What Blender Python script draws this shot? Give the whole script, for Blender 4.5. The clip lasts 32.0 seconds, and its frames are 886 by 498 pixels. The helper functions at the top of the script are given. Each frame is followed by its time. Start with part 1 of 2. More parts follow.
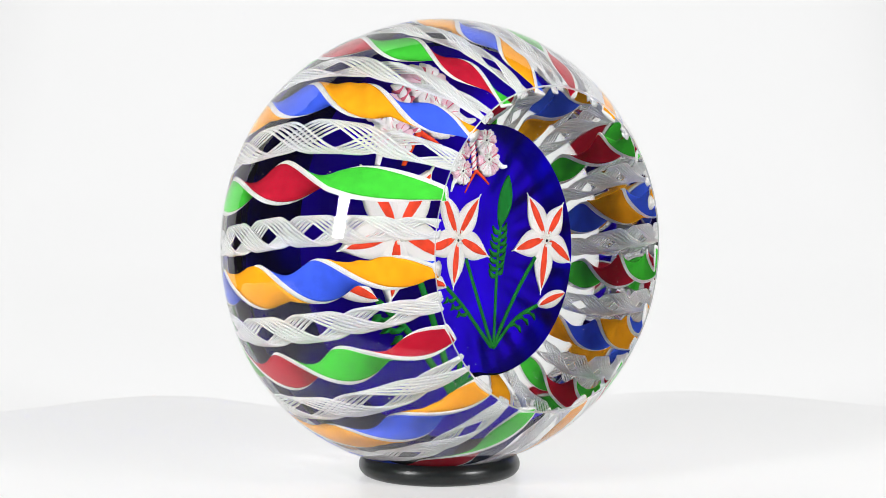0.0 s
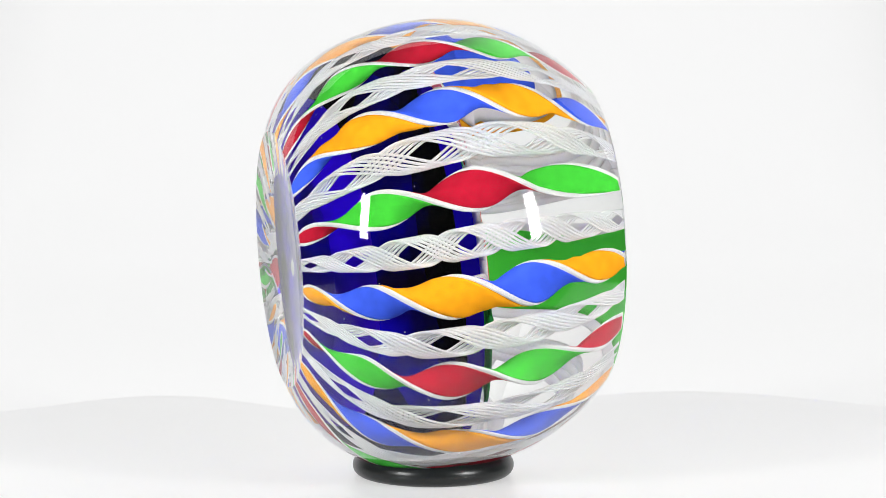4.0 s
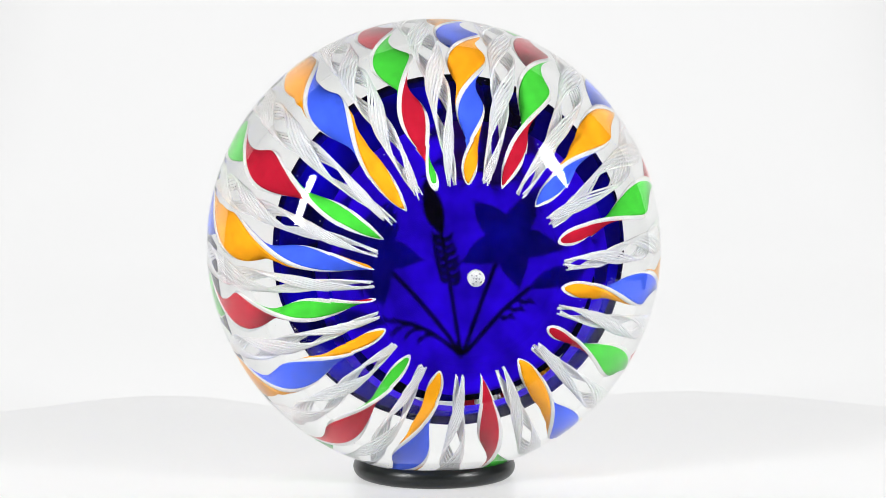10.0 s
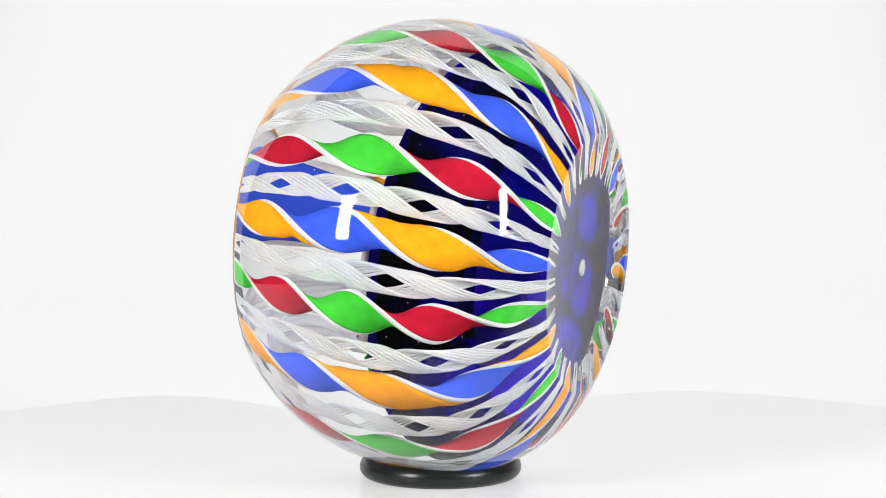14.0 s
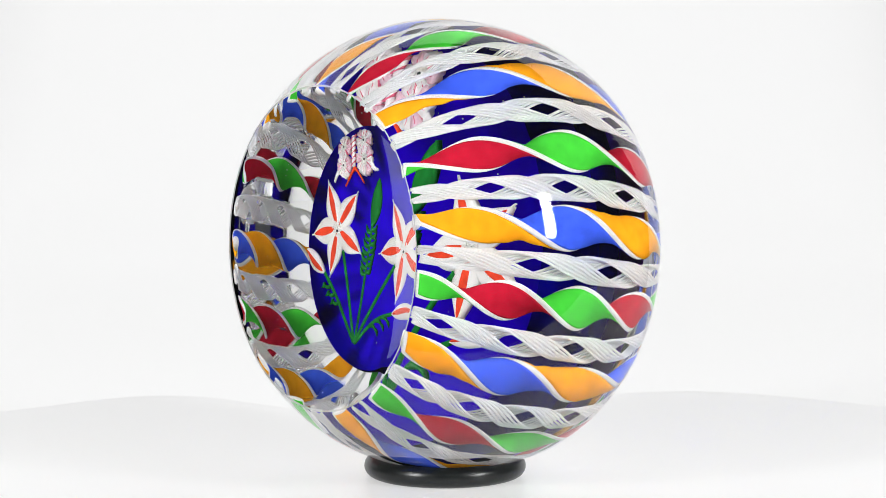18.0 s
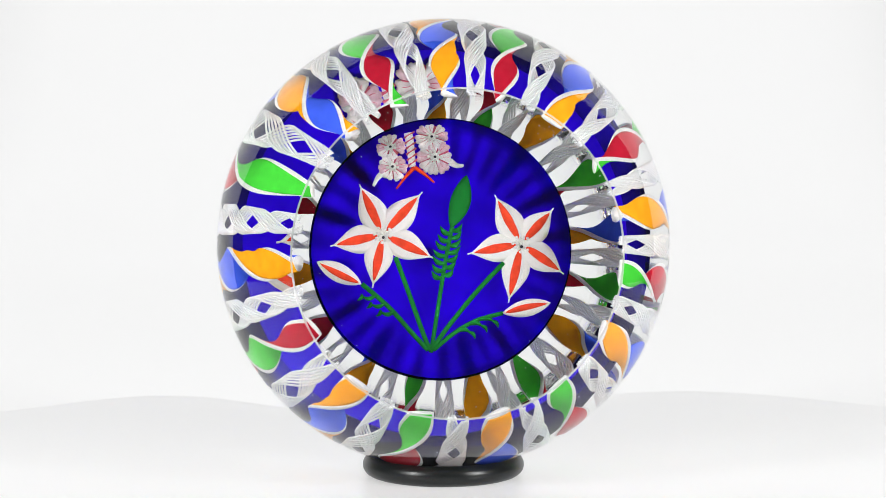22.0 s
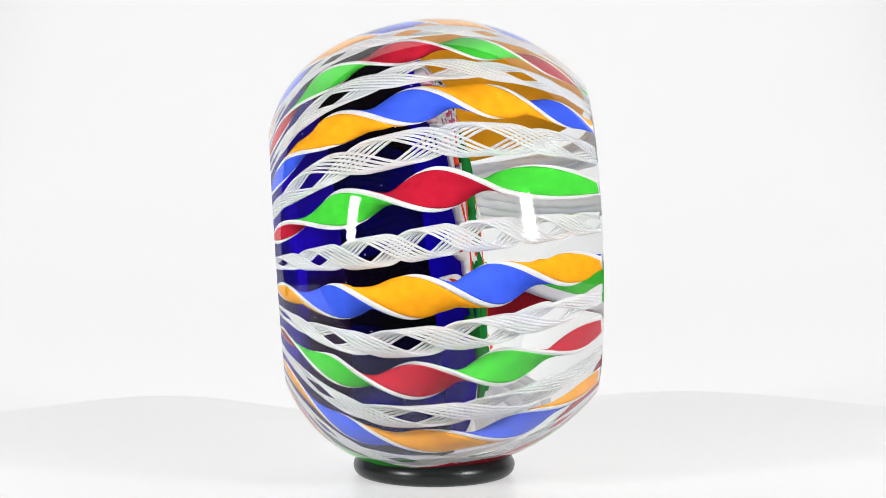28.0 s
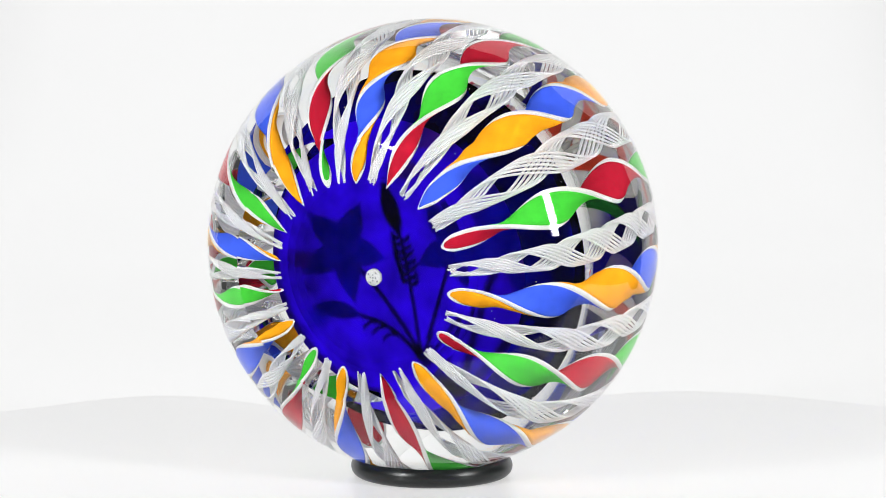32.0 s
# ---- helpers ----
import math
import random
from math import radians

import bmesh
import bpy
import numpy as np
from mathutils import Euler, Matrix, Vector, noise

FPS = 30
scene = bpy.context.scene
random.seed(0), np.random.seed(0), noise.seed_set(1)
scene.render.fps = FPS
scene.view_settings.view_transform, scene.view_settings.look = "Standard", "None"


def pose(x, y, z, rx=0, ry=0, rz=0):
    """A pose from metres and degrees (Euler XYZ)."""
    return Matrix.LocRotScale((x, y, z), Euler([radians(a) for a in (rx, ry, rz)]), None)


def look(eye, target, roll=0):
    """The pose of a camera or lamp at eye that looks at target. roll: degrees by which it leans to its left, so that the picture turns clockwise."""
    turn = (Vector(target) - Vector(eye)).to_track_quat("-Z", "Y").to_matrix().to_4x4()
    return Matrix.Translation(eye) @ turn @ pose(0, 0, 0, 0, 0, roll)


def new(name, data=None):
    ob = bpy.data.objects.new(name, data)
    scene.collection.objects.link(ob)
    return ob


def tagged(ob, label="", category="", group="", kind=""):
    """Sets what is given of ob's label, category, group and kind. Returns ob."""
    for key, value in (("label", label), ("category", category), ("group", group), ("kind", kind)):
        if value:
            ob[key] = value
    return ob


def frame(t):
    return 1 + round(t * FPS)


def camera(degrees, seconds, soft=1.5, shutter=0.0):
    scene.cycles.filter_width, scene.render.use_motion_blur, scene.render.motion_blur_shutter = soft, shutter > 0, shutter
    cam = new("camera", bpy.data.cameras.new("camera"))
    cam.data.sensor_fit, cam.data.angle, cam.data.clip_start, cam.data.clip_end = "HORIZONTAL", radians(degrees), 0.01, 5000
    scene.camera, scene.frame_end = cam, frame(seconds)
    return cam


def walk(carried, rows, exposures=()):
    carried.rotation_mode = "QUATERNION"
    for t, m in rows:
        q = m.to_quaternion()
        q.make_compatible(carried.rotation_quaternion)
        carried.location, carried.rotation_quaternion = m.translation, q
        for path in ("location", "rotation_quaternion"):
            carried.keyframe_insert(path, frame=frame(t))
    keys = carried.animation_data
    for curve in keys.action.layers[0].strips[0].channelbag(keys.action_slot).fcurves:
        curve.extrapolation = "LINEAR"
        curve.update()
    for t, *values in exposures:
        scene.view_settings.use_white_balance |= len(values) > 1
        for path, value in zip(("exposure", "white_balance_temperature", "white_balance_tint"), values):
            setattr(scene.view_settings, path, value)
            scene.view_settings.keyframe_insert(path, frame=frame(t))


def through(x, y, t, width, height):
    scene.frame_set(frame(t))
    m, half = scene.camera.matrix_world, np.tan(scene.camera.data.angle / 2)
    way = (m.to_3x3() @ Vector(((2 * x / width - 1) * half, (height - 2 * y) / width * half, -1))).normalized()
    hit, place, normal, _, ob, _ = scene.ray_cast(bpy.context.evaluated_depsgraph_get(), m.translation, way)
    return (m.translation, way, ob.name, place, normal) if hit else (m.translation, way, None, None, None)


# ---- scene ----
# units: U is a tenth of a millimetre, the size of one step in the plan below
U = 0.0001
TURN, T_BACK = 14.563, 9.33        # degrees a second; time at which the back faces the camera
ELEV, DIST = 5.8, 4900 * U
EYE_Z = 401 * U

cam = camera(18.18, 32.0, 0.6)
eye = Vector((8 * U, -DIST * math.cos(radians(ELEV)), EYE_Z + DIST * math.sin(radians(ELEV))))
still = look(eye, (8 * U, 0, EYE_Z))
walk(cam, [(0.0, still), (32.0, still)])

# ---- world and lamps ----
world = bpy.data.worlds.new("studio")
world.use_nodes = True
world.node_tree.nodes["Background"].inputs[0].default_value = (1, 1, 1, 1)
world.node_tree.nodes["Background"].inputs[1].default_value = 0.06
scene.world = world


def area(name, m, w, h, radiance):
    d = bpy.data.lights.new(name, "AREA")
    d.shape, d.size, d.size_y = "RECTANGLE", w, h
    d.energy = radiance * math.pi * w * h
    ob = new(name, d)
    ob.matrix_world = m
    return ob


CORE = Vector((0, 0, 0.0407))


def strip_lamp(azimuth, elevation, dist, w, h, radiance):
    a, e = radians(azimuth), radians(elevation)
    p = CORE + dist * Vector((math.sin(a) * math.cos(e), -math.cos(a) * math.cos(e), math.sin(e)))
    return area("strip_light", look(p, CORE), w, h, radiance)


strip_lamp(-45, 16, 0.30, 0.032, 0.100, 63)
strip_lamp(50, 16, 0.30, 0.032, 0.100, 63)

# ---- materials ----


def material(name):
    m = bpy.data.materials.new(name)
    m.use_nodes = True
    return m, m.node_tree.nodes, m.node_tree.links, m.node_tree.nodes["Principled BSDF"]


def painted(name, colour, rough=0.35, spread=0.12, scale=600, bump=0.0, spec=0.5):
    """A material with two sizes of variation in its colour."""
    m, n, l, p = material(name)
    co = n.new("ShaderNodeTexCoord")
    big, small = n.new("ShaderNodeTexNoise"), n.new("ShaderNodeTexNoise")
    big.inputs["Scale"].default_value, small.inputs["Scale"].default_value = scale * 0.2, scale
    small.inputs["Detail"].default_value = 5
    mix = n.new("ShaderNodeMath")
    mix.operation = "ADD"
    ramp = n.new("ShaderNodeValToRGB")
    lo, hi = [max(0, c * (1 - spread)) for c in colour], [min(1, c * (1 + spread)) for c in colour]
    ramp.color_ramp.elements[0].position, ramp.color_ramp.elements[1].position = 0.35, 0.65
    ramp.color_ramp.elements[0].color, ramp.color_ramp.elements[1].color = (*lo, 1), (*hi, 1)
    half = n.new("ShaderNodeMath")
    half.operation, half.inputs[1].default_value = "MULTIPLY", 0.5
    l.new(co.outputs["Object"], big.inputs["Vector"]), l.new(co.outputs["Object"], small.inputs["Vector"])
    l.new(big.outputs[0], mix.inputs[0]), l.new(small.outputs[0], mix.inputs[1])
    l.new(mix.outputs[0], half.inputs[0]), l.new(half.outputs[0], ramp.inputs[0])
    l.new(ramp.outputs[0], p.inputs["Base Color"])
    p.inputs["Roughness"].default_value = rough
    p.inputs["Specular IOR Level"].default_value = spec
    if bump:
        b = n.new("ShaderNodeBump")
        b.inputs["Strength"].default_value, b.inputs["Distance"].default_value = bump, 0.0002
        l.new(small.outputs[0], b.inputs["Height"]), l.new(b.outputs[0], p.inputs["Normal"])
    return m


def glass_paste(name, colour, through=0.35, spread=0.1, scale=500, clear=0.0):
    """Opaque coloured glass set in clear glass: no gloss of its own, some light passes through."""
    m, n, l, p = material(name)
    n.remove(p)
    out = n["Material Output"]
    co, noise_big, ramp = n.new("ShaderNodeTexCoord"), n.new("ShaderNodeTexNoise"), n.new("ShaderNodeValToRGB")
    noise_big.inputs["Scale"].default_value, noise_big.inputs["Detail"].default_value = scale, 4
    ramp.color_ramp.elements[0].position, ramp.color_ramp.elements[1].position = 0.3, 0.7
    ramp.color_ramp.elements[0].color = (*[c * (1 - spread) for c in colour], 1)
    ramp.color_ramp.elements[1].color = (*[min(1, c * (1 + spread)) for c in colour], 1)
    dif, tra, mix = n.new("ShaderNodeBsdfDiffuse"), n.new("ShaderNodeBsdfTranslucent"), n.new("ShaderNodeMixShader")
    l.new(co.outputs["Object"], noise_big.inputs["Vector"]), l.new(noise_big.outputs[0], ramp.inputs[0])
    l.new(ramp.outputs[0], dif.inputs[0]), l.new(ramp.outputs[0], tra.inputs[0])
    mix.inputs[0].default_value = through
    l.new(dif.outputs[0], mix.inputs[1]), l.new(tra.outputs[0], mix.inputs[2]), l.new(mix.outputs[0], out.inputs[0])
    if clear:                     # thin milky glass: part of the light goes straight on
        see, both = n.new("ShaderNodeBsdfTransparent"), n.new("ShaderNodeMixShader")
        both.inputs[0].default_value = clear
        l.new(mix.outputs[0], both.inputs[1]), l.new(see.outputs[0], both.inputs[2]), l.new(both.outputs[0], out.inputs[0])
    return m


def clear_glass(name, ior=1.52):
    m, n, l, p = material(name)
    n.remove(p)
    g = n.new("ShaderNodeBsdfGlass")
    g.inputs["IOR"].default_value, g.inputs["Roughness"].default_value = ior, 0.0
    g.inputs["Color"].default_value = (0.99, 0.995, 0.99, 1)
    l.new(g.outputs[0], n["Material Output"].inputs[0])
    return m


CLEAR = clear_glass("clear_crystal")
RED = glass_paste("red_glass", (0.48, 0.011, 0.032), 0.07)
GREEN = glass_paste("green_glass", (0.06, 0.58, 0.045), 0.08)
ORANGE = glass_paste("orange_glass", (0.95, 0.39, 0.012), 0.1)
BLUE = glass_paste("sky_blue_glass", (0.055, 0.13, 0.85), 0.15)
WHITE = glass_paste("white_glass", (0.92, 0.92, 0.92), 0.3, 0.03)
THREAD = glass_paste("white_thread_glass", (0.985, 0.99, 1.0), 0.6, 0.01, 500, 0.13)


RIM = glass_paste("ground_glass_edge", (0.95, 0.96, 0.97), 0.6, 0.04, 900, 0.35)


def tinted(name, low, high):
    """Stained glass fused into clear glass of the same kind: it tints what is seen through it, with the bright and dark
    patches of passing light put into the tint as noise.
    """
    m, n, l, p = material(name)
    n.remove(p)
    t, co, ra = n.new("ShaderNodeBsdfTransparent"), n.new("ShaderNodeTexCoord"), n.new("ShaderNodeValToRGB")
    big, fine, add = n.new("ShaderNodeTexNoise"), n.new("ShaderNodeTexNoise"), n.new("ShaderNodeMath")
    big.inputs["Scale"].default_value, fine.inputs["Scale"].default_value = 75, 420
    big.inputs["Detail"].default_value = 1
    add.operation, add.inputs[1].default_value, add.inputs[2].default_value = "MULTIPLY_ADD", 0.18, -0.09
    ra.color_ramp.elements[0].position, ra.color_ramp.elements[1].position = 0.42, 0.67
    ra.color_ramp.elements[0].color, ra.color_ramp.elements[1].color = (*low, 1), (*high, 1)
    total = n.new("ShaderNodeMath")
    l.new(co.outputs["Object"], big.inputs["Vector"]), l.new(co.outputs["Object"], fine.inputs["Vector"])
    l.new(fine.outputs[0], add.inputs[0]), l.new(add.outputs[0], total.inputs[0]), l.new(big.outputs[0], total.inputs[1])
    l.new(total.outputs[0], ra.inputs[0]), l.new(ra.outputs[0], t.inputs[0])
    l.new(t.outputs[0], n["Material Output"].inputs[0])
    return m


def frosted(name, colour, rough=0.5, ior=1.15, low=0.8, scale=220):
    """A stained sheet with an uneven face that blurs what is seen through it."""
    m, n, l, p = material(name)
    n.remove(p)
    r, co, no, ra = n.new("ShaderNodeBsdfRefraction"), n.new("ShaderNodeTexCoord"), n.new("ShaderNodeTexNoise"), n.new("ShaderNodeValToRGB")
    no.inputs["Scale"].default_value, no.inputs["Detail"].default_value = scale, 4
    ra.color_ramp.elements[0].position, ra.color_ramp.elements[1].position = 0.3, 0.7
    ra.color_ramp.elements[0].color, ra.color_ramp.elements[1].color = (*[v * low for v in colour], 1), (*colour, 1)
    r.inputs["Roughness"].default_value, r.inputs["IOR"].default_value = rough, ior
    l.new(co.outputs["Object"], no.inputs["Vector"]), l.new(no.outputs[0], ra.inputs[0]), l.new(ra.outputs[0], r.inputs[0])
    l.new(r.outputs[0], n["Material Output"].inputs[0])
    return m


COBALT = tinted("cobalt_glass", (0.015, 0.006, 0.13), (0.05, 0.012, 0.66))
# strong mottling: the crinkled glints of the back are put into its tint
COBALT_THIN = frosted("thin_cobalt_glass", (0.36, 0.12, 1.0), 0.38, 1.1, 0.45, 140)
COBALT_SHEET = frosted("frosted_cobalt_glass", (0.075, 0.002, 1.0))
PETAL = glass_paste("white_petal_glass", (0.97, 0.955, 0.94), 0.25, 0.03, 900)
PALE = glass_paste("pale_pink_glass", (0.99, 0.94, 0.96), 0.2, 0.06, 1500)
STAMEN = glass_paste("grey_white_glass", (0.93, 0.93, 0.86), 0.2, 0.15, 2500)
DARK = glass_paste("dark_glass", (0.06, 0.06, 0.07), 0.0, 0.2, 900)
GREY = glass_paste("grey_glass", (0.42, 0.43, 0.46), 0.2, 0.1, 900)
LEAF = glass_paste("leaf_green_glass", (0.012, 0.19, 0.03), 0.1, 0.12, 900)
SCARLET = glass_paste("scarlet_glass", (0.85, 0.07, 0.03), 0.1, 0.15, 900)
CRIMSON = glass_paste("crimson_glass", (0.75, 0.16, 0.26), 0.1, 0.15, 900)
PINK = glass_paste("pink_glass", (0.98, 0.62, 0.72), 0.15, 0.2, 1200)
RUBBER = painted("black_rubber", (0.009, 0.011, 0.011), 0.3, 0.25, 1800, 0.12, spec=0.4)
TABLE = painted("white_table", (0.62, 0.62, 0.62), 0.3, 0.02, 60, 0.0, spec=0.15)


def graded_glow(m, stops):
    """Gives a white material a glow of its own, set at places (from front to back) to even its brightness."""
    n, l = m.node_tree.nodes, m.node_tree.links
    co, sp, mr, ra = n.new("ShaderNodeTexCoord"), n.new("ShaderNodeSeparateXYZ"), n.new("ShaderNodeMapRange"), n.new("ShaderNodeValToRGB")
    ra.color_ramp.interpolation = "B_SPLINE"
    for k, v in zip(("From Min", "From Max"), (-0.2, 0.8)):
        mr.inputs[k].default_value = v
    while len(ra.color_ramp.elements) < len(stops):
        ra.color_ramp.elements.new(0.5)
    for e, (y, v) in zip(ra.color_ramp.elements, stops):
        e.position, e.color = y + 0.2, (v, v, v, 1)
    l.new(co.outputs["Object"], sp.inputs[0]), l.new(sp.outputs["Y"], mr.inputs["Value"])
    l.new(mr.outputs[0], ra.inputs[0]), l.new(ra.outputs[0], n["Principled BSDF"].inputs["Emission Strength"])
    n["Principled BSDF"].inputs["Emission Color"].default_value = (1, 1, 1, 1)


PAPER = painted("white_backdrop_paper", (0.62, 0.62, 0.62), 0.5, 0.02, 60, 0.0, spec=0.1)
# the table glows less than the paper, for the grey of the shadows
graded_glow(TABLE, [(-0.2, 0.04), (-0.07, 0.10), (-0.03, 0.355), (0.0, 0.405), (0.015, 0.41), (0.03, 0.415), (0.06, 0.42), (0.2, 0.42)])
graded_glow(PAPER, [(-0.2, 0.14), (-0.02, 0.40), (0.08, 0.595), (0.2, 0.635), (0.38, 0.64), (0.46, 0.64), (0.54, 0.73), (0.64, 0.76), (0.8, 0.77)])

# ---- building helpers ----


def mesh_of(bm, name, mats, smooth=True):
    me = bpy.data.meshes.new(name)
    for f in bm.faces:
        f.smooth = smooth
    bm.to_mesh(me)
    bm.free()
    for m in mats if isinstance(mats, (list, tuple)) else [mats]:
        me.materials.append(m)
    return me


def part(name, bm, mats, parent, label="", smooth=True):
    ob = new(name, mesh_of(bm, name, mats, smooth))
    ob.parent = parent
    return tagged(ob, label)


def thing(name, bm, mats, label, category, kind="", smooth=True):
    ob = new(name, mesh_of(bm, name, mats, smooth))
    return tagged(ob, label, category, "", kind)


def grid_faces(bm, rings, closed_ring=True, caps=False):
    """Skins a list of rings of points."""
    rows = [[bm.verts.new(p) for p in ring] for ring in rings]
    k = len(rows[0])
    for a, b in zip(rows, rows[1:]):
        for i in range(k if closed_ring else k - 1):
            j = (i + 1) % k
            bm.faces.new((a[i], a[j], b[j], b[i]))
    if caps:
        bm.faces.new(rows[0][::-1])
        bm.faces.new(rows[-1])
    return rows


# ---- the studio: a white sweep with glow put into its material ----


FLOOR = -4


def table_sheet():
    """A glossy white sheet, greyer than the backdrop: its far edge traces two soft shadows and rolls over."""
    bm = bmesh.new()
    # two humps drawn along the tops of the soft shadows behind the weight
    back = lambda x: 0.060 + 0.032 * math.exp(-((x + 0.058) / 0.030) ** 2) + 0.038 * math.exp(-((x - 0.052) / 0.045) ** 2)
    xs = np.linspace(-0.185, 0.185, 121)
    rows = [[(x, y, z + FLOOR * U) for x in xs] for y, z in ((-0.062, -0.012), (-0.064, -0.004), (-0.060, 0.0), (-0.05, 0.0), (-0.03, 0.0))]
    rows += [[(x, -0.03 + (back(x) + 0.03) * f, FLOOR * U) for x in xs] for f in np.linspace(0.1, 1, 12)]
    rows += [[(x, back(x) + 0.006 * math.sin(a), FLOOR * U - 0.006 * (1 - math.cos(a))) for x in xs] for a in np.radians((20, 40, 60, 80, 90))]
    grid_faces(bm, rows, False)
    ob = thing("table_sheet", bm, TABLE, "glossy white tabletop sheet, its wavy greyer far end standing in for two soft shadows", "tabletop", "structure")
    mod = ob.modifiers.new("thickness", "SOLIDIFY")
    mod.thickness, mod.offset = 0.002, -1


def sweep():
    bm = bmesh.new()
    line = [(y, -0.010) for y in (-0.055, 0.0, 0.2, 0.45)]
    line += [(0.45 + 0.25 * math.sin(a), 0.24 - 0.25 * math.cos(a)) for a in np.radians(np.arange(6, 91, 6))]
    line += [(0.70, 0.45), (0.70, 0.6)]
    grid_faces(bm, [[(x, y, z + FLOOR * U) for x in np.linspace(-0.185, 0.185, 13)] for y, z in line], False)
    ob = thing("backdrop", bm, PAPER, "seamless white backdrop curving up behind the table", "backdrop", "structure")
    mod = ob.modifiers.new("thickness", "SOLIDIFY")
    mod.thickness, mod.offset = 0.004, -1
    return ob


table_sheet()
sweep()


def panel(name, low, high, label):
    """A white panel standing behind the table, with the paper's glow in its material."""
    bm = bmesh.new()
    bmesh.ops.create_cube(bm, size=1)
    for v in bm.verts:
        v.co = [lo + (c + 0.5) * (hi - lo) for c, lo, hi in zip(v.co, low, high)]
    bmesh.ops.bevel(bm, geom=bm.edges[:], offset=0.004, segments=2, affect="EDGES")
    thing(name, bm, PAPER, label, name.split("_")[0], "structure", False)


# added glowing surface, there for the glass to mirror white from behind
panel("wall_north", (-1.2, 0.92, -0.35), (1.2, 0.96, 1.35), "plain white glowing wall added behind the backdrop")


# ---- the paperweight ----
TILT, PAN, CAGE_TILT = 3.0, 0.9, 6.7   # degrees by which the glass and the canes in it look up, and sideways
LIFT, SIDE = 410, 9               # centre of the glass over the table and beside the turning axis
R, A_FRONT, P_FRONT, A_BACK, P_BACK, Q_BACK = 398, 370, 2.02, 306, 2.2, 3.4
FRONT, FRONT_LEAN, FRONT_HOLLOW = 264, -1.0, 1000
BACK, BACK_LEAN, BACK_HOLLOW = 285, 0.5, 1600
PLACE = Matrix.Translation((0, SIDE * U, LIFT * U)) @ pose(0, 0, 0, 0, -TILT, PAN)


CAGE = pose(0, 0, 0, 0, TILT - CAGE_TILT, 0).to_3x3()


def put(a, y, z):
    """A point of what lies in the glass, in steps along its axis and across, in the space of the thing."""
    return PLACE @ ((CAGE @ Vector((a, y, z))) * U)


def curve_at(f):
    """Outside curve: f from -1 (back pole) over 0 (widest) to 1 (front pole), as steps along the axis and radius."""
    q = abs(f) * math.pi / 2
    if f < 0:
        return -A_BACK * math.sin(q) ** (2 / P_BACK), R * math.cos(q) ** (2 / Q_BACK)
    return A_FRONT * math.sin(q) ** (2 / P_FRONT), R * math.cos(q)


def sag_at(a):
    """How far the glass hangs below its axis there: it is a little fuller under the back shoulder."""
    return 6 * math.sin(math.pi * min(1, max(0, -a / 300)))


def cane_curve(f):
    """The curve that the canes follow: the glass before its back was ground flat."""
    if f >= 0:
        return curve_at(f)
    q = -f * math.pi / 2
    return -309 * math.sin(q) ** (2 / 3.1), R * math.cos(q)


def facet_plane(front):
    d, lean = (FRONT, FRONT_LEAN) if front else (-BACK, BACK_LEAN)
    return Vector((math.cos(radians(lean)), 0, math.sin(radians(lean)))) * (1 if front else -1), Vector((d, 0, 0))


def over_facet(p, front):
    """How far a point stands out past a facet's plane."""
    n, o = facet_plane(front)
    return (p - o).dot(n)


def cut(q, front):
    """Where the meridian q meets a facet: the curve's parameter there."""
    lo, hi = 0.0, 1.0 if front else -1.0
    for _ in range(40):
        f = (lo + hi) / 2
        a, r = curve_at(f)
        if over_facet(Vector((a, r * math.cos(q), r * math.sin(q))), front) > 0:
            hi = f
        else:
            lo = f
    return lo


def glass_body(parent):
    bm = bmesh.new()
    k, nb, nf, ring = 240, 46, 34, 14
    turns = np.linspace(0, 2 * math.pi, k, False)
    cols = []
    for q in turns:
        fb, ff = cut(q, False), cut(q, True)
        col = [curve_at(f) for f in fb * np.linspace(1, 0, nb) ** 1.65] + [curve_at(f) for f in ff * np.linspace(0, 1, nf)[1:]]
        cols.append([Vector((a, WIDE * r * math.cos(q) + 3 * max(0, -a / BACK), r * math.sin(q) - sag_at(a))) for a, r in col])
    rows = [[bm.verts.new(PLACE @ (c[i] * U)) for c in cols] for i in range(nb + nf - 1)]
    for front, line in ((False, 0), (True, -1)):
        n, _ = facet_plane(front)
        rim = [c[line] for c in cols]
        mid = sum(rim, Vector()) / k
        size = sum((p - mid).length for p in rim) / k
        sag = size * size / (2 * (FRONT_HOLLOW if front else BACK_HOLLOW))
        inner = []
        for f in [0.988] + list(np.linspace(0.93, 0.08, ring)):
            inner.append([bm.verts.new(PLACE @ ((mid + (p - mid) * f - n * (sag * (1 - f * f) - (0.0 if f < 0.98 else 0.3))) * U)) for p in rim])
        hub = bm.verts.new(PLACE @ ((mid - n * sag) * U))
        for i in range(k):
            bm.faces.new((inner[-1][i], inner[-1][(i + 1) % k], hub))
        if front:
            rows = rows + inner
        else:
            rows = inner[::-1] + rows
    for a, b in zip(rows, rows[1:]):
        for i in range(k):
            j = (i + 1) % k
            bm.faces.new((a[i], a[j], b[j], b[i]))
    bmesh.ops.recalc_face_normals(bm, faces=bm.faces)
    rims = {v for v in rows[ring + 1]} | {v for v in rows[ring + nb + nf - 1]}
    ground_edge = {v for v in rows[ring + nb + nf - 1]} | {v for v in rows[ring + nb + nf]}
    for f in bm.faces:
        if all(v in ground_edge for v in f.verts):
            f.material_index = 1
    for e in bm.edges:
        if e.verts[0] in rims and e.verts[1] in rims:
            e.smooth = False
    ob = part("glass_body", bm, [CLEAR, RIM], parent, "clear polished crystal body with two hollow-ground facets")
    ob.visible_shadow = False
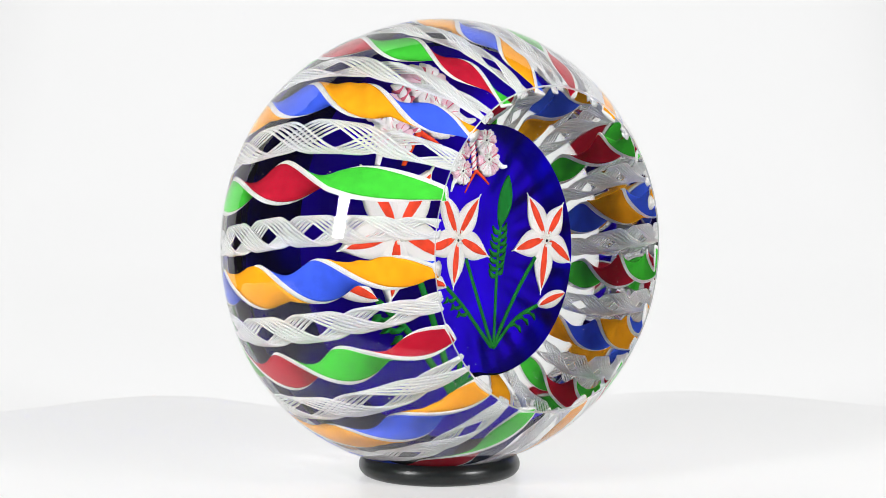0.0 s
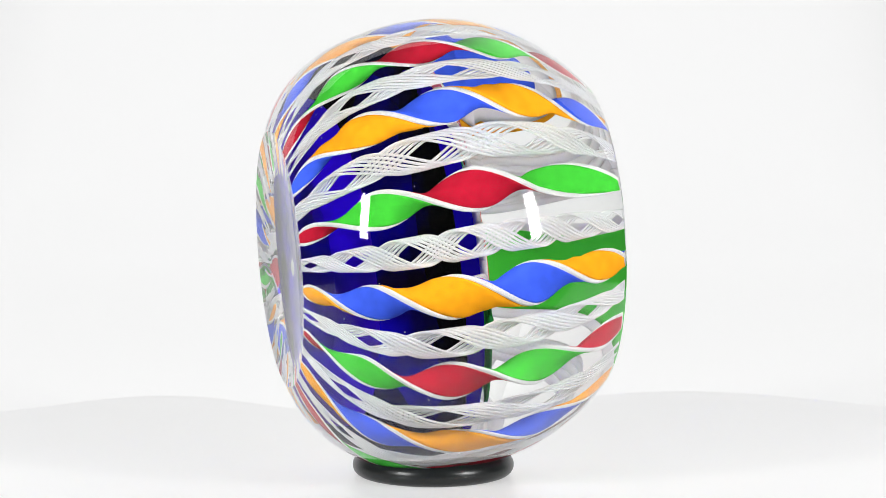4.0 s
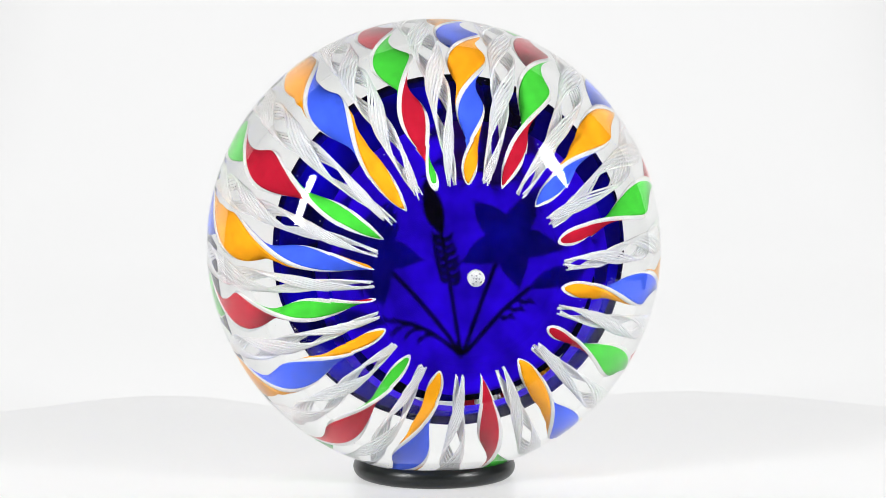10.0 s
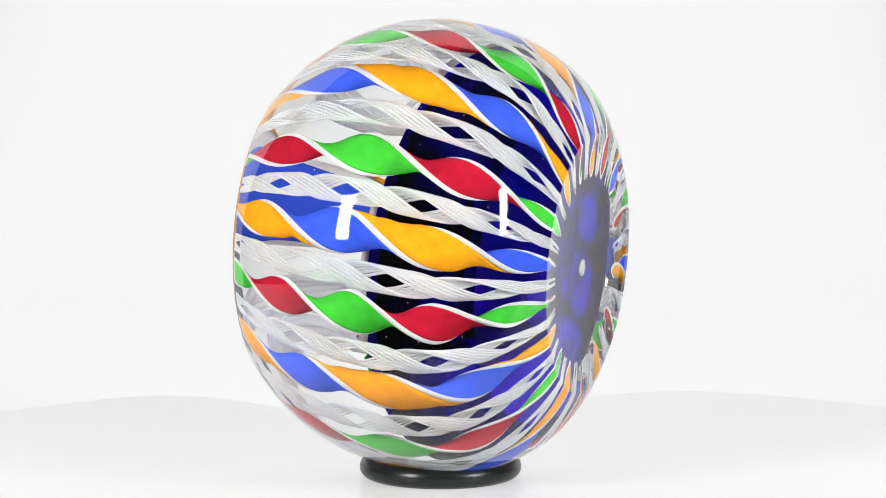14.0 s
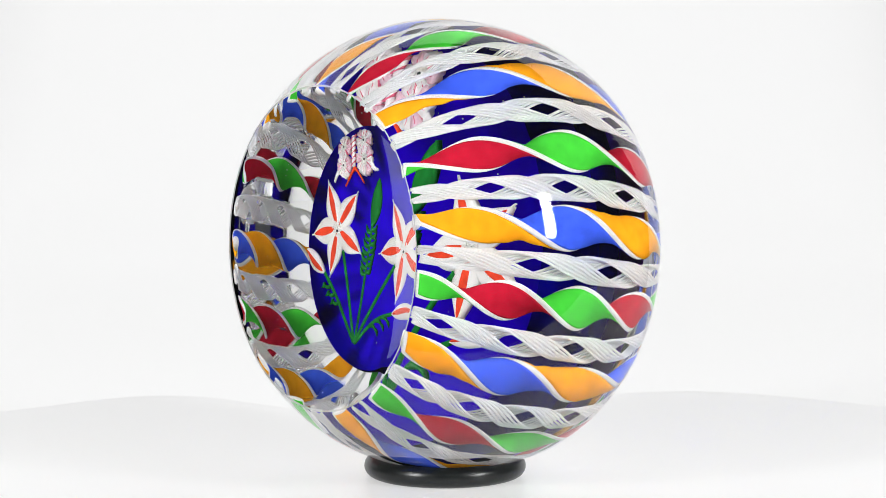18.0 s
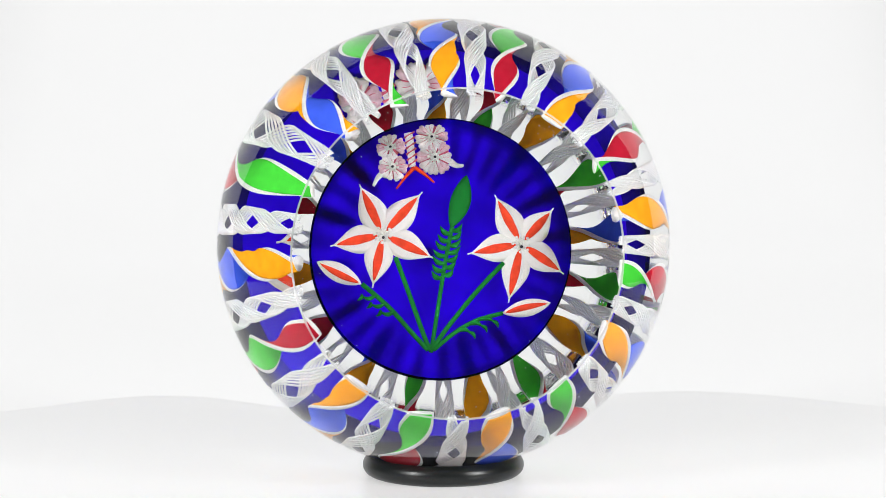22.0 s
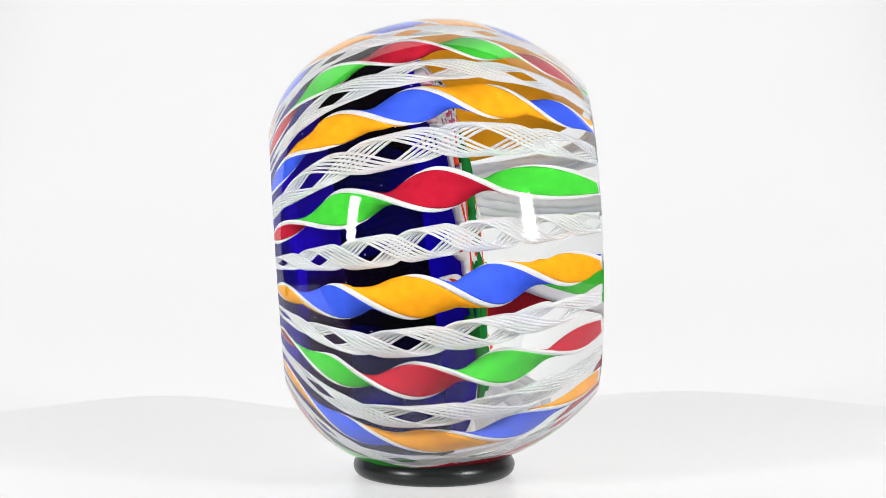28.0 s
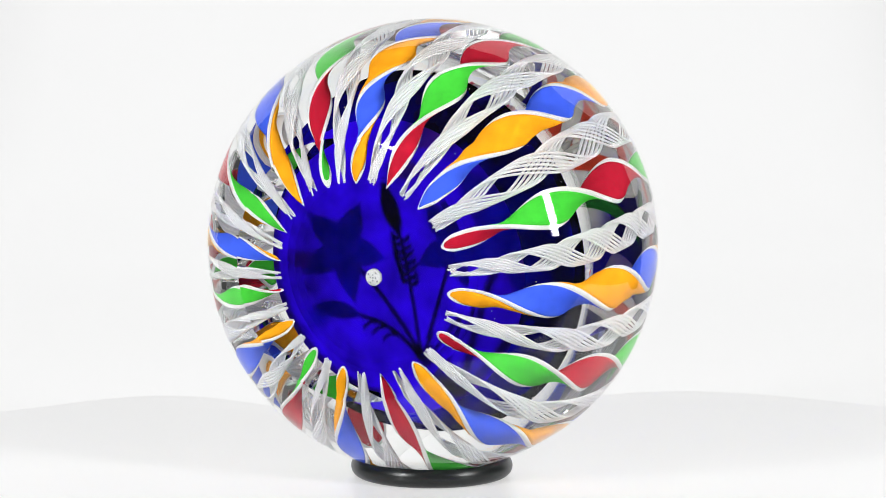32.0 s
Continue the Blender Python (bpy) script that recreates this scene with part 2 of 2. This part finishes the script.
    return ob


GAP = 5
W_RIBBON, R_CANE, SQUASH, SQUASH_RIBBON = 38, 23, 0.5, 0.68     # canes are pressed flat against the surface
WIDE = 1.006                               # the glass is a little wider than high


def cane_line(ang, depth, back_gap, front_gap, count=120):
    """Centre line of a cane under the surface, between the two facets: centre, outward normal, sideways, size and length."""
    c = np.array([cane_curve(f) for f in np.linspace(-0.85, 0.62, 420)])
    t = np.gradient(c, axis=0)
    t /= np.linalg.norm(t, axis=1)[:, None]
    nrm = np.c_[-t[:, 1], t[:, 0]]
    scale = np.clip(c[:, 1] / R, 0.3, 1) ** 1.45
    flat = 1 - 0.62 * np.clip((c[:, 0] - 90) / (FRONT - 110), 0, 1) ** 1.4      # pressed thin towards the front
    mid = c - nrm * (GAP + depth * scale * flat + 4 * np.clip((-c[:, 0] - 30) / 50, 0, 1) + 11 * np.clip((-c[:, 0] - 180) / 80, 0, 1))[:, None]
    s = np.r_[0, np.cumsum(np.linalg.norm(np.diff(mid, axis=0), axis=1))]
    s -= np.interp(0, c[:, 0], s)
    ca, sa = math.cos(ang), math.sin(ang)
    ok = [over_facet(CAGE @ Vector((m[0], m[1] * ca, m[1] * sa)), False) < -back_gap and
          over_facet(CAGE @ Vector((m[0], m[1] * ca, m[1] * sa)), True) < -front_gap and m[1] > 152 + back_gap - 17 * ca for m in mid]
    live = np.nonzero(ok)[0]
    keep = np.linspace(s[live[0]], s[live[-1]], count)
    f = lambda v: np.interp(keep, s, v)
    out = []
    for a, r, na, nr, sc, th, d in zip(f(mid[:, 0]), f(mid[:, 1]), f(nrm[:, 0]), f(nrm[:, 1]), f(scale), f(flat), keep):
        out.append((CAGE @ Vector((a, r * ca + 4, r * sa - 2 - sag_at(a))), CAGE @ Vector((na, nr * ca, nr * sa)).normalized() * th, CAGE @ Vector((0, -sa, ca)), sc, d))
    return out


def rounded(i, line, back):
    """Narrows a cane to a blunt end at the back over the given length."""
    d, lo = line[i][4], line[0][4]
    x = min(1, (d - lo) / back + 0.02)
    return math.sqrt(max(0, 1 - (1 - x) ** 2))


def trimmed(rings, line, gap):
    """Grinds the front ends of a cane level with the facet."""
    n, _ = facet_plane(True)
    t = (line[-1][0] - line[-3][0]).normalized()
    slide = [-(over_facet(p, True) + gap) / t.dot(n) for p in rings[-1]]
    hi = line[-1][4]
    return [[p + t * (s * max(0.0, 1 - (hi - row[4]) / 34)) for p, s in zip(ring, slide)] for ring, row in zip(rings, line)]


def placed(rings):
    return [[PLACE @ (p * U) for p in ring] for ring in rings]


def section(kind, edge, thick):
    """Arcs of the twisted ribbon's cross-section, as unit (wide, thick) points: a white core slab under two coloured faces."""
    edge = radians(edge)
    up, down = (min(0.7, 6.2 / v) for v in thick)
    if kind == "core":
        return [(0.985 * math.cos(q), max(-down, min(up, 0.96 * math.sin(q)))) for q in np.linspace(0, 2 * math.pi, 28, False)]
    lo, hi = (edge, math.pi - edge) if kind == "upper" else (math.pi + edge, 2 * math.pi - edge)
    outer = [(math.cos(q), math.sin(q)) for q in np.linspace(lo, hi, 13)]
    return outer + [(0.97 * x, 0.8 * up if kind == "upper" else -0.8 * down) for x, y in outer[::-1]]


def ribbon(ang, phase, pitch, kind, thick, more, slow):
    front = 7 if kind == "core" else 9
    line = cane_line(ang, 26, (8 if kind == "core" else 12) + more, front)
    bm = bmesh.new()
    rings = []
    for i, (c, n, b, sc, d) in enumerate(line):
        w = phase - 2 * math.pi * (min(d, 95) + slow * max(0, d - 95)) / pitch
        size = sc * rounded(i, line, 34)
        e1, e2 = b * math.cos(w) + n * (SQUASH_RIBBON * math.sin(w)), n * (SQUASH_RIBBON * math.cos(w)) - b * math.sin(w)
        swell = 1 + 0.06 * noise.noise(Vector((d * 0.012, ang * 5, 0)))
        lump = 1 + (0.35 if thick[0] > 15 else 0.15) * noise.noise(Vector((d * 0.028, ang * 3, 7)))
        shape = section(kind, min(50, (33 if thick[0] < 15 else 26) * size ** -0.5), thick)
        if kind == "core" and i > len(line) - 2:              # the white casing closes over the end
            shape = [(0.99 * math.cos(q), 0.97 * math.sin(q)) for q in np.linspace(0, 2 * math.pi, 28, False)]
        rings.append([c + (e1 * (x * W_RIBBON * swell) + e2 * (y * thick[y < 0] * (lump if abs(y) > 0.5 else 1))) * size for x, y in shape])
    grid_faces(bm, placed(trimmed(rings, line, front)), True, True)
    bmesh.ops.recalc_face_normals(bm, faces=bm.faces)
    return bm


def thread(ang, phase, pitch, more, size, thick=2.9):
    line = cane_line(ang, 20.5, 10 + more * 0.5, 8)
    bm = bmesh.new()
    rings = []
    for i, (c, n, b, sc, d) in enumerate(line):
        w = phase - 2 * math.pi * d / pitch
        wob = 1 + 0.08 * noise.noise(Vector((d * 0.01, ang * 7, 3)))
        p = c + (b * math.cos(w) * R_CANE + n * math.sin(w) * R_CANE * SQUASH) * (sc * wob * size)
        rings.append([p + (b * math.cos(k) + n.normalized() * math.sin(k)) * (thick * (0.35 + 0.65 * sc)) for k in np.linspace(0, 2 * math.pi, 5, False)])
    grid_faces(bm, placed(trimmed(rings, line, 8)), True, True)
    bmesh.ops.recalc_face_normals(bm, faces=bm.faces)
    return bm


weight = tagged(new("paperweight"), "round crystal paperweight with twisted coloured canes around a blue flower ground", "paperweight")
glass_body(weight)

# each coloured cane: its angle round the axis, where its twist starts, the length of one turn
CANES = [(8.7, 216, 328), (29.1, 198, 338), (52.4, 348, 312), (74.3, 3, 252),
         (94.0, 89, 195), (114.0, 294, 258), (135.9, 129, 266), (160.2, 348, 316),
         (185.9, 282, 272), (209.3, 286, 292), (233.5, 315, 280), (256.5, 58, 329),
         (281.7, 273, 286), (303.7, 102, 296), (327.3, 270, 300), (348.7, 165, 280)]
# each lattice cane between them: the length of one turn, where it starts and its size
LATTICE = [(266, 48, 0.85), (302, 51, 0.93), (250, 117, 1), (262, 20, 1), (258, 140, 1), (324, 171, 1), (308, 95, 1.26), (196, 130, 1.05),
           (250, 70, 1), (336, 109, 1.06), (270, 60, 1), (255, 10, 1), (262, 150, 1), (214, 174, 1.05), (248, 142, 0.9), (310, 105, 0.9)]
SLOW = {7: 0.55}       # a cane that twists less towards the front
for k, (angle, start, pitch) in enumerate(CANES):
    upper, lower, words, thick = (RED, GREEN, "red and green", (11, 11)) if k % 2 else (ORANGE, BLUE, "orange and blue", (28, 14))
    more = random.uniform(0, 4)
    make = lambda kind: ribbon(radians(angle), radians(start), pitch, kind, thick, more, SLOW.get(k, 1))
    core = part("twisted_cane", make("core"), WHITE, weight, words + " twisted ribbon cane edged in white")
    part("ribbon_face", make("upper"), upper, core, words.split()[0] + " glass face")
    part("ribbon_face", make("lower"), lower, core, words.split()[2] + " glass face")
    ahead = CANES[(k + 1) % 16][0] + (360 if k == 15 else 0)
    first, (turn, begin, size) = None, LATTICE[k]
    for g in range(2):
        for j in range(6):
            ph = math.pi * g + radians(18.5) * (j - 2.5) + radians(begin)
            ob = part("lattice_cane" if first is None else "white_thread", thread(radians((angle + ahead) / 2), ph, turn, random.uniform(0, 14), size),
                      THREAD, first or weight, "white lattice cane of spiralling threads" if first is None else "")
            first = first or ob

GROUND_A, GROUND_R, GROUND_Y, GROUND_Z = 31, 246, -15, 0
ASKEW = 0.045      # the flower ground sits askew in the canes: its front leans to one side


def put_ground(a, y, z):
    return put(a + ASKEW * (y - GROUND_Y) * min(1, max(0, (a + 205) / 145)), y, z)


def dome_at(f):
    """How far the domed front of the ground falls away, from 0 in its middle to 1 at its edge."""
    return 17 * f ** 2 + 30 * f ** 9


def ground():
    """Thick cobalt core behind the flowers: a milky front sheet on a clear stained body."""
    bm = bmesh.new()
    ring = lambda a, r: [put_ground(a, GROUND_Y + r * math.cos(q), GROUND_Z + r * math.sin(q)) for q in np.linspace(0, 2 * math.pi, 128, False)]
    side = [(-205, 150), (-203, 164), (-195, 182), (-177, 202), (-146, 233), (-97, GROUND_R + 8), (-40, GROUND_R + 6)]
    dome = [(GROUND_A - dome_at(f), GROUND_R * f) for f in (1, 0.98, 0.955, 0.92, 0.88, 0.82, 0.72, 0.6, 0.45, 0.3, 0.12)]
    rows = grid_faces(bm, [ring(a, r) for a, r in side + dome], True, True)
    bmesh.ops.recalc_face_normals(bm, faces=bm.faces)
    front = {v for row in rows[len(side):] for v in row}
    behind = {v for row in rows[:5] for v in row}
    for f in bm.faces:
        if all(v in front for v in f.verts):
            f.material_index = 1
        elif len(f.verts) > 4 or all(v in behind for v in f.verts):
            f.material_index = 2
    return part("ground", bm, [COBALT, COBALT_SHEET, COBALT_THIN], weight, "transparent cobalt blue glass ground behind the flowers", False)


ground()


def signature_dot():
    """A white cane end with a ring of tiny grey rods in it."""
    round_end = lambda y, z, r, low, high, count: [[put(a, -26 + y + q_r * math.cos(q), -4 + z + q_r * math.sin(q)) for q in np.linspace(0, 2 * math.pi, count, False)]
                                                   for a, q_r in ((low, r * 0.92), (low + 1, r), (high, r))]
    bm = bmesh.new()
    grid_faces(bm, round_end(0, 0, 14.5, -254, -242, 28), True, True)
    bmesh.ops.recalc_face_normals(bm, faces=bm.faces)
    dot = part("signature_cane", bm, WHITE, weight, "tiny round white signature cane")
    for i in range(11):
        r = 0 if i == 0 else 5 if i < 5 else 10
        q = i * 1.6 + (0.4 if i > 4 else 0)
        bm = bmesh.new()
        grid_faces(bm, round_end(r * math.cos(q), r * math.sin(q), 1.5, -255, -250, 7), True, True)
        bmesh.ops.recalc_face_normals(bm, faces=bm.faces)
        part("signature_rod", bm, GREY, dot, "grey rod end")


signature_dot()

# ---- flowers, on the front of the ground: places in steps to the side and up from its middle ----
SHEET = GROUND_A + 9
SPREAD = 1.052


def at(u, v, h=0.0):
    return put_ground(SHEET + h - dome_at(math.hypot(u, v) / GROUND_R), GROUND_Y + u, GROUND_Z + v)


def blade(root, tip, width, height, bulge=0.45, lift=0.0, bend=0.0, foot=0.0, sharp=0.8):
    """A pointed, domed leaf or petal from root to tip."""
    bm = bmesh.new()
    root, tip = Vector(root), Vector(tip)
    ax = tip - root
    side = Vector((-ax.y, ax.x)).normalized()
    rows = []
    for f in np.linspace(0, 1, 15):
        w = width * (math.sin(math.pi * f ** (math.log(0.5) / math.log(bulge))) ** sharp) * 0.5 + 0.6 * (1 - f) + 0.25
        w = max(w, width * 0.5 * foot * (1 + 0.8 * f)) if f < 0.5 else w
        c = root + ax * f + side * (bend * math.sin(math.pi * f))
        top = [at(c.x + side.x * w * x, c.y + side.y * w * x, lift + height * (1 - x * x) * (0.35 + 0.65 * math.sin(math.pi * min(1, f + 0.12)))) for x in np.linspace(-1, 1, 7)]
        low = [at(c.x + side.x * w * x, c.y + side.y * w * x, lift - 8.0) for x in (0.9, 0, -0.9)]
        rows.append(top + low)
    grid_faces(bm, rows, True, True)
    bmesh.ops.recalc_face_normals(bm, faces=bm.faces)
    return bm


def rope(points, width, height=3.0, taper=1.0, twist=0.0):
    """A rounded strand through points (u, v)."""
    bm = bmesh.new()
    pts = [Vector(p) for p in points]
    fine = []
    for i in range(len(pts) - 1):
        a, b, c, d = pts[max(i - 1, 0)], pts[i], pts[i + 1], pts[min(i + 2, len(pts) - 1)]
        for f in np.linspace(0, 1, 8, i == len(pts) - 2):
            fine.append(0.5 * (2 * b + (c - a) * f + (2 * a - 5 * b + 4 * c - d) * f * f + (3 * b - a - 3 * c + d) * f ** 3))
    rows = []
    for i, p in enumerate(fine):
        d = (fine[min(i + 1, len(fine) - 1)] - fine[max(i - 1, 0)]).normalized()
        sd = Vector((-d.y, d.x))
        w = width / 2 * (1 + (taper - 1) * i / (len(fine) - 1))
        rows.append([at(p.x + sd.x * w * math.cos(k), p.y + sd.y * w * math.cos(k), height * math.sin(k)) for k in np.linspace(0, 2 * math.pi, 9, False)])
    grid_faces(bm, rows, True, True)
    bmesh.ops.recalc_face_normals(bm, faces=bm.faces)
    return bm


def uv(x, y):
    """Steps from the middle of the ground."""
    return ((x - 784) * SPREAD, (440 - y) * SPREAD)


def star_flower(centre, tips, width):
    c = Vector(uv(*centre))
    first = None
    for tip in tips:
        t = Vector(uv(*tip))
        ob = part("star_flower" if first is None else "petal", blade(c, t, width * 1.12, 2.6, 0.43, 1.0, 0.0, 0.6, 1.1), PETAL, first or weight,
                  "white star flower with five red-striped petals" if first is None else "")
        first = first or ob
        d = (t - c).normalized()
        part("petal_tip", rope([tuple(t - d * 5), tuple(t + d * 1), tuple(t + d * 6)], 3.6, 2.2, 0.7), STAMEN, first)
        part("petal_stripe", blade(c + d * 10, t - d * 7, width * 0.34, 1.2, 0.45, 3.2), SCARLET, first, "scarlet stripe")
    for i in range(19):
        q, r = i * 2.4, 3.9 * math.sqrt(i)
        o = c + Vector((math.cos(q), math.sin(q))) * r
        bm = bmesh.new()
        grid_faces(bm, [[at(o.x + w * math.cos(k), o.y + w * math.sin(k), h) for k in np.linspace(0, 2 * math.pi, 7, False)]
                        for h, w in ((2, 2.9), (6.5 - 0.12 * r, 2.9), (7.6 - 0.12 * r, 1.6))], True, True)
        bmesh.ops.recalc_face_normals(bm, faces=bm.faces)
        part("stamen", bm, DARK if i == 2 else STAMEN, first, "dark centre rod" if i == 2 else "")


def flower_bud(root, tip, width):
    r, t = Vector(uv(*root)), Vector(uv(*tip))
    ob = part("flower_bud", blade(r, t, width, 5, 0.5, 0.5), PETAL, weight, "closed white bud with a red stripe")
    d = t - r
    part("petal_stripe", blade(r + d * 0.06, t - d * 0.08, width * 0.33, 2, 0.45, 5, 2.0), SCARLET, ob, "scarlet stripe")


def stem(name, points, width):
    return part(name, rope([uv(*p) for p in points], width, 3.2), LEAF, weight, "dark green glass stem")


def leaflet(parent, root, tip, width, bend=0.0):
    part("leaflet", blade(uv(*root), uv(*tip), width, 4, 0.35, 1.5, bend), LEAF, parent)


star_flower((681, 418), [(641, 332), (747, 348), (766, 459), (663, 506), (592, 435)], 47)
star_flower((924, 437), [(881, 355), (981, 377), (998, 487), (902, 534), (835, 453)], 46)
flower_bud((642, 504), (561, 463), 34)
flower_bud((891, 558), (978, 541), 31)
stem("stem", [(703, 458), (722, 510), (748, 585), (762, 622)], 9)
stem("stem", [(893, 470), (845, 520), (795, 580), (766, 620)], 9)
spike = stem("stem", [(803, 405), (790, 470), (775, 560), (764, 626)], 8)
left_stem = stem("stem", [(643, 504), (690, 545), (730, 590), (759, 622)], 9)
right_stem = stem("stem", [(891, 558), (845, 570), (805, 592), (768, 622)], 8)
part("leaf", blade(uv(801, 408), uv(829, 314), 37, 7, 0.5, 1.0, -3), LEAF, spike, "broad pointed green leaf bud")
for i in range(7):
    y = 414 + 13 * i
    x = 803 - (y - 405) * 0.2
    long = 24 - 5 * abs(i - 3) / 3
    leaflet(spike, (x + 1, y), (x + long, y - 13 - i % 2), 9, -5)
    leaflet(spike, (x - 1, y + 5), (x - long, y - 10 + 2 * (i % 2)), 9, 5)
for x, y in ((668, 525), (684, 539), (701, 553)):
    leaflet(left_stem, (x, y), (x - 27, y - 1), 7, 6)
    leaflet(left_stem, (x - 24, y - 3), (x - 34, y + 8), 6, 3)
for x, y in ((812, 588), (833, 577), (853, 569)):
    leaflet(right_stem, (x, y), (x + 24, y + 6), 7, 5)
    leaflet(right_stem, (x + 20, y + 2), (x + 30, y + 15), 6, 3)


def disc(c, r, low, high, count=24):
    bm = bmesh.new()
    grid_faces(bm, [[at(c.x + r * math.cos(q), c.y + r * math.sin(q), h) for q in np.linspace(0, 2 * math.pi, count, False)] for h in (low, high)], True, True)
    bmesh.ops.recalc_face_normals(bm, faces=bm.faces)
    return bm


def butterfly():
    """A pink butterfly of four flower-cane slices with a candy-striped body."""
    first = None
    petal_line = [(0.3, 0.11), (0.6, 0.25), (0.84, 0.37), (0.99, 0.33), (1.05, 0.17), (0.97, 0.02), (1.05, -0.15), (0.98, -0.33), (0.84, -0.36), (0.6, -0.25), (0.3, -0.11)]
    wings = (((694, 260), 27, 0.86, 7), ((768, 243), 29, 0.95, 8), ((698, 297), 28, 0.92, 7), ((773, 281), 33, 1.0, 8))
    for (x, y), r, tall, count in wings:
        c = Vector(uv(x, y))
        turn = random.uniform(0, 1)
        for i in range(count):
            q = turn + i * math.tau / count + random.uniform(-0.1, 0.1)
            d = Vector((math.cos(q), math.sin(q) * tall))
            sd = Vector((-math.sin(q), math.cos(q) * tall))
            lift, long, wide = random.uniform(0, 2), r * random.uniform(0.9, 1.06), r * random.uniform(0.9, 1.05) * 7 / count
            bm = bmesh.new()
            grid_faces(bm, [[at(*(c + d * (a * long) + sd * (b * wide)), h) for a, b in petal_line] for h in (-30, 1, 3 + lift)], True, True)
            bmesh.ops.recalc_face_normals(bm, faces=bm.faces)
            ob = part("butterfly" if first is None else "wing_petal", bm, PINK if i % 3 == 0 else PALE, first or weight,
                      "pink and white butterfly of flower canes" if first is None else "")
            first = first or ob
            part("petal_vein", rope([tuple(c + d * (r * 0.45)), tuple(c + d * (r * 0.62) + sd * 0.6), tuple(c + d * (r * 0.8))], 1.8, 4.2 + lift, 0.4), CRIMSON, first)
            o = c + d * (r * 0.34)
            part("cane_dot", disc(o, 3.0, -2, 5.8, 7), STAMEN, first)
        part("wing_disc", disc(c, r * 0.86 * tall, -28, 1.6), CRIMSON, first, "crimson glass between the petals")
        part("cane_middle", disc(c, r * 0.27, -4, 5.2, 12), STAMEN, first, "pale yellow-white middle")
        part("cane_eye", disc(c, 2.6, -2, 6.4, 8), DARK, first, "dark dot")
    part("butterfly_body", rope([uv(726, 234), uv(730, 263), uv(733, 298)], 17, 6, 0.8), PALE, first, "pale candy-striped body")
    for i in range(6):
        y = 238 + i * 10.5
        part("body_stripe", rope([uv(719 + i * 1.3, y + 6), uv(728 + i * 1.2, y), uv(737 + i, y - 6)], 4.6, 7.0, 0.8), CRIMSON, first)
    for pts in ([(684, 306), (672, 316), (664, 331)], [(800, 290), (812, 297), (824, 297)]):
        part("wing_tail", rope([uv(*p) for p in pts], 15, 4, 0.35), PALE, first)
    for pts in ([(737, 299), (722, 315), (705, 337)], [(737, 299), (755, 312), (772, 327)]):
        part("antenna", rope([uv(*p) for p in pts], 9, 4, 0.35), SCARLET, first, "red antenna")


butterfly()


def bubbles():
    """Specks and seed bubbles caught in the glass."""
    bm = bmesh.new()
    rng = random.Random(5)
    for _ in range(150):
        f, q = rng.uniform(-0.55, 0.4), rng.uniform(0, 2 * math.pi)
        a, r = curve_at(f)
        r -= rng.uniform(70, 110)
        bmesh.ops.create_icosphere(bm, subdivisions=1, radius=rng.uniform(0.5, 1.5) * U, matrix=Matrix.Translation(put(a * 0.85, r * math.cos(q), r * math.sin(q))))
    tagged(part("bubbles", bm, THREAD, weight, "tiny pale seed bubbles"), kind="stuff")


bubbles()

# ---- the rubber ring ----


def rubber_ring():
    bm = bmesh.new()
    cx, cy, big, small = -7.6, 9.3, 125, 19
    rings = []
    for q in np.linspace(0, 2 * math.pi, 96, False):
        rings.append([((cx + (big + small * math.cos(w)) * math.cos(q)) * U, (cy + (big + small * math.cos(w)) * math.sin(q)) * U,
                       (FLOOR + small + small * math.sin(w)) * U) for w in np.linspace(0, 2 * math.pi, 28, False)])
    rings.append(rings[0])
    grid_faces(bm, rings)
    bmesh.ops.remove_doubles(bm, verts=bm.verts, dist=1e-7)
    bmesh.ops.recalc_face_normals(bm, faces=bm.faces)
    return thing("rubber_ring", bm, RUBBER, "matt black rubber ring lying under the paperweight", "ring")


holder = rubber_ring()


def motions():
    rows = [(float(t), pose(0, 0, 0, 0, 0, 90 + TURN * (t - T_BACK))) for t in range(33)]
    walk(weight, rows)
    walk(holder, rows)


motions()
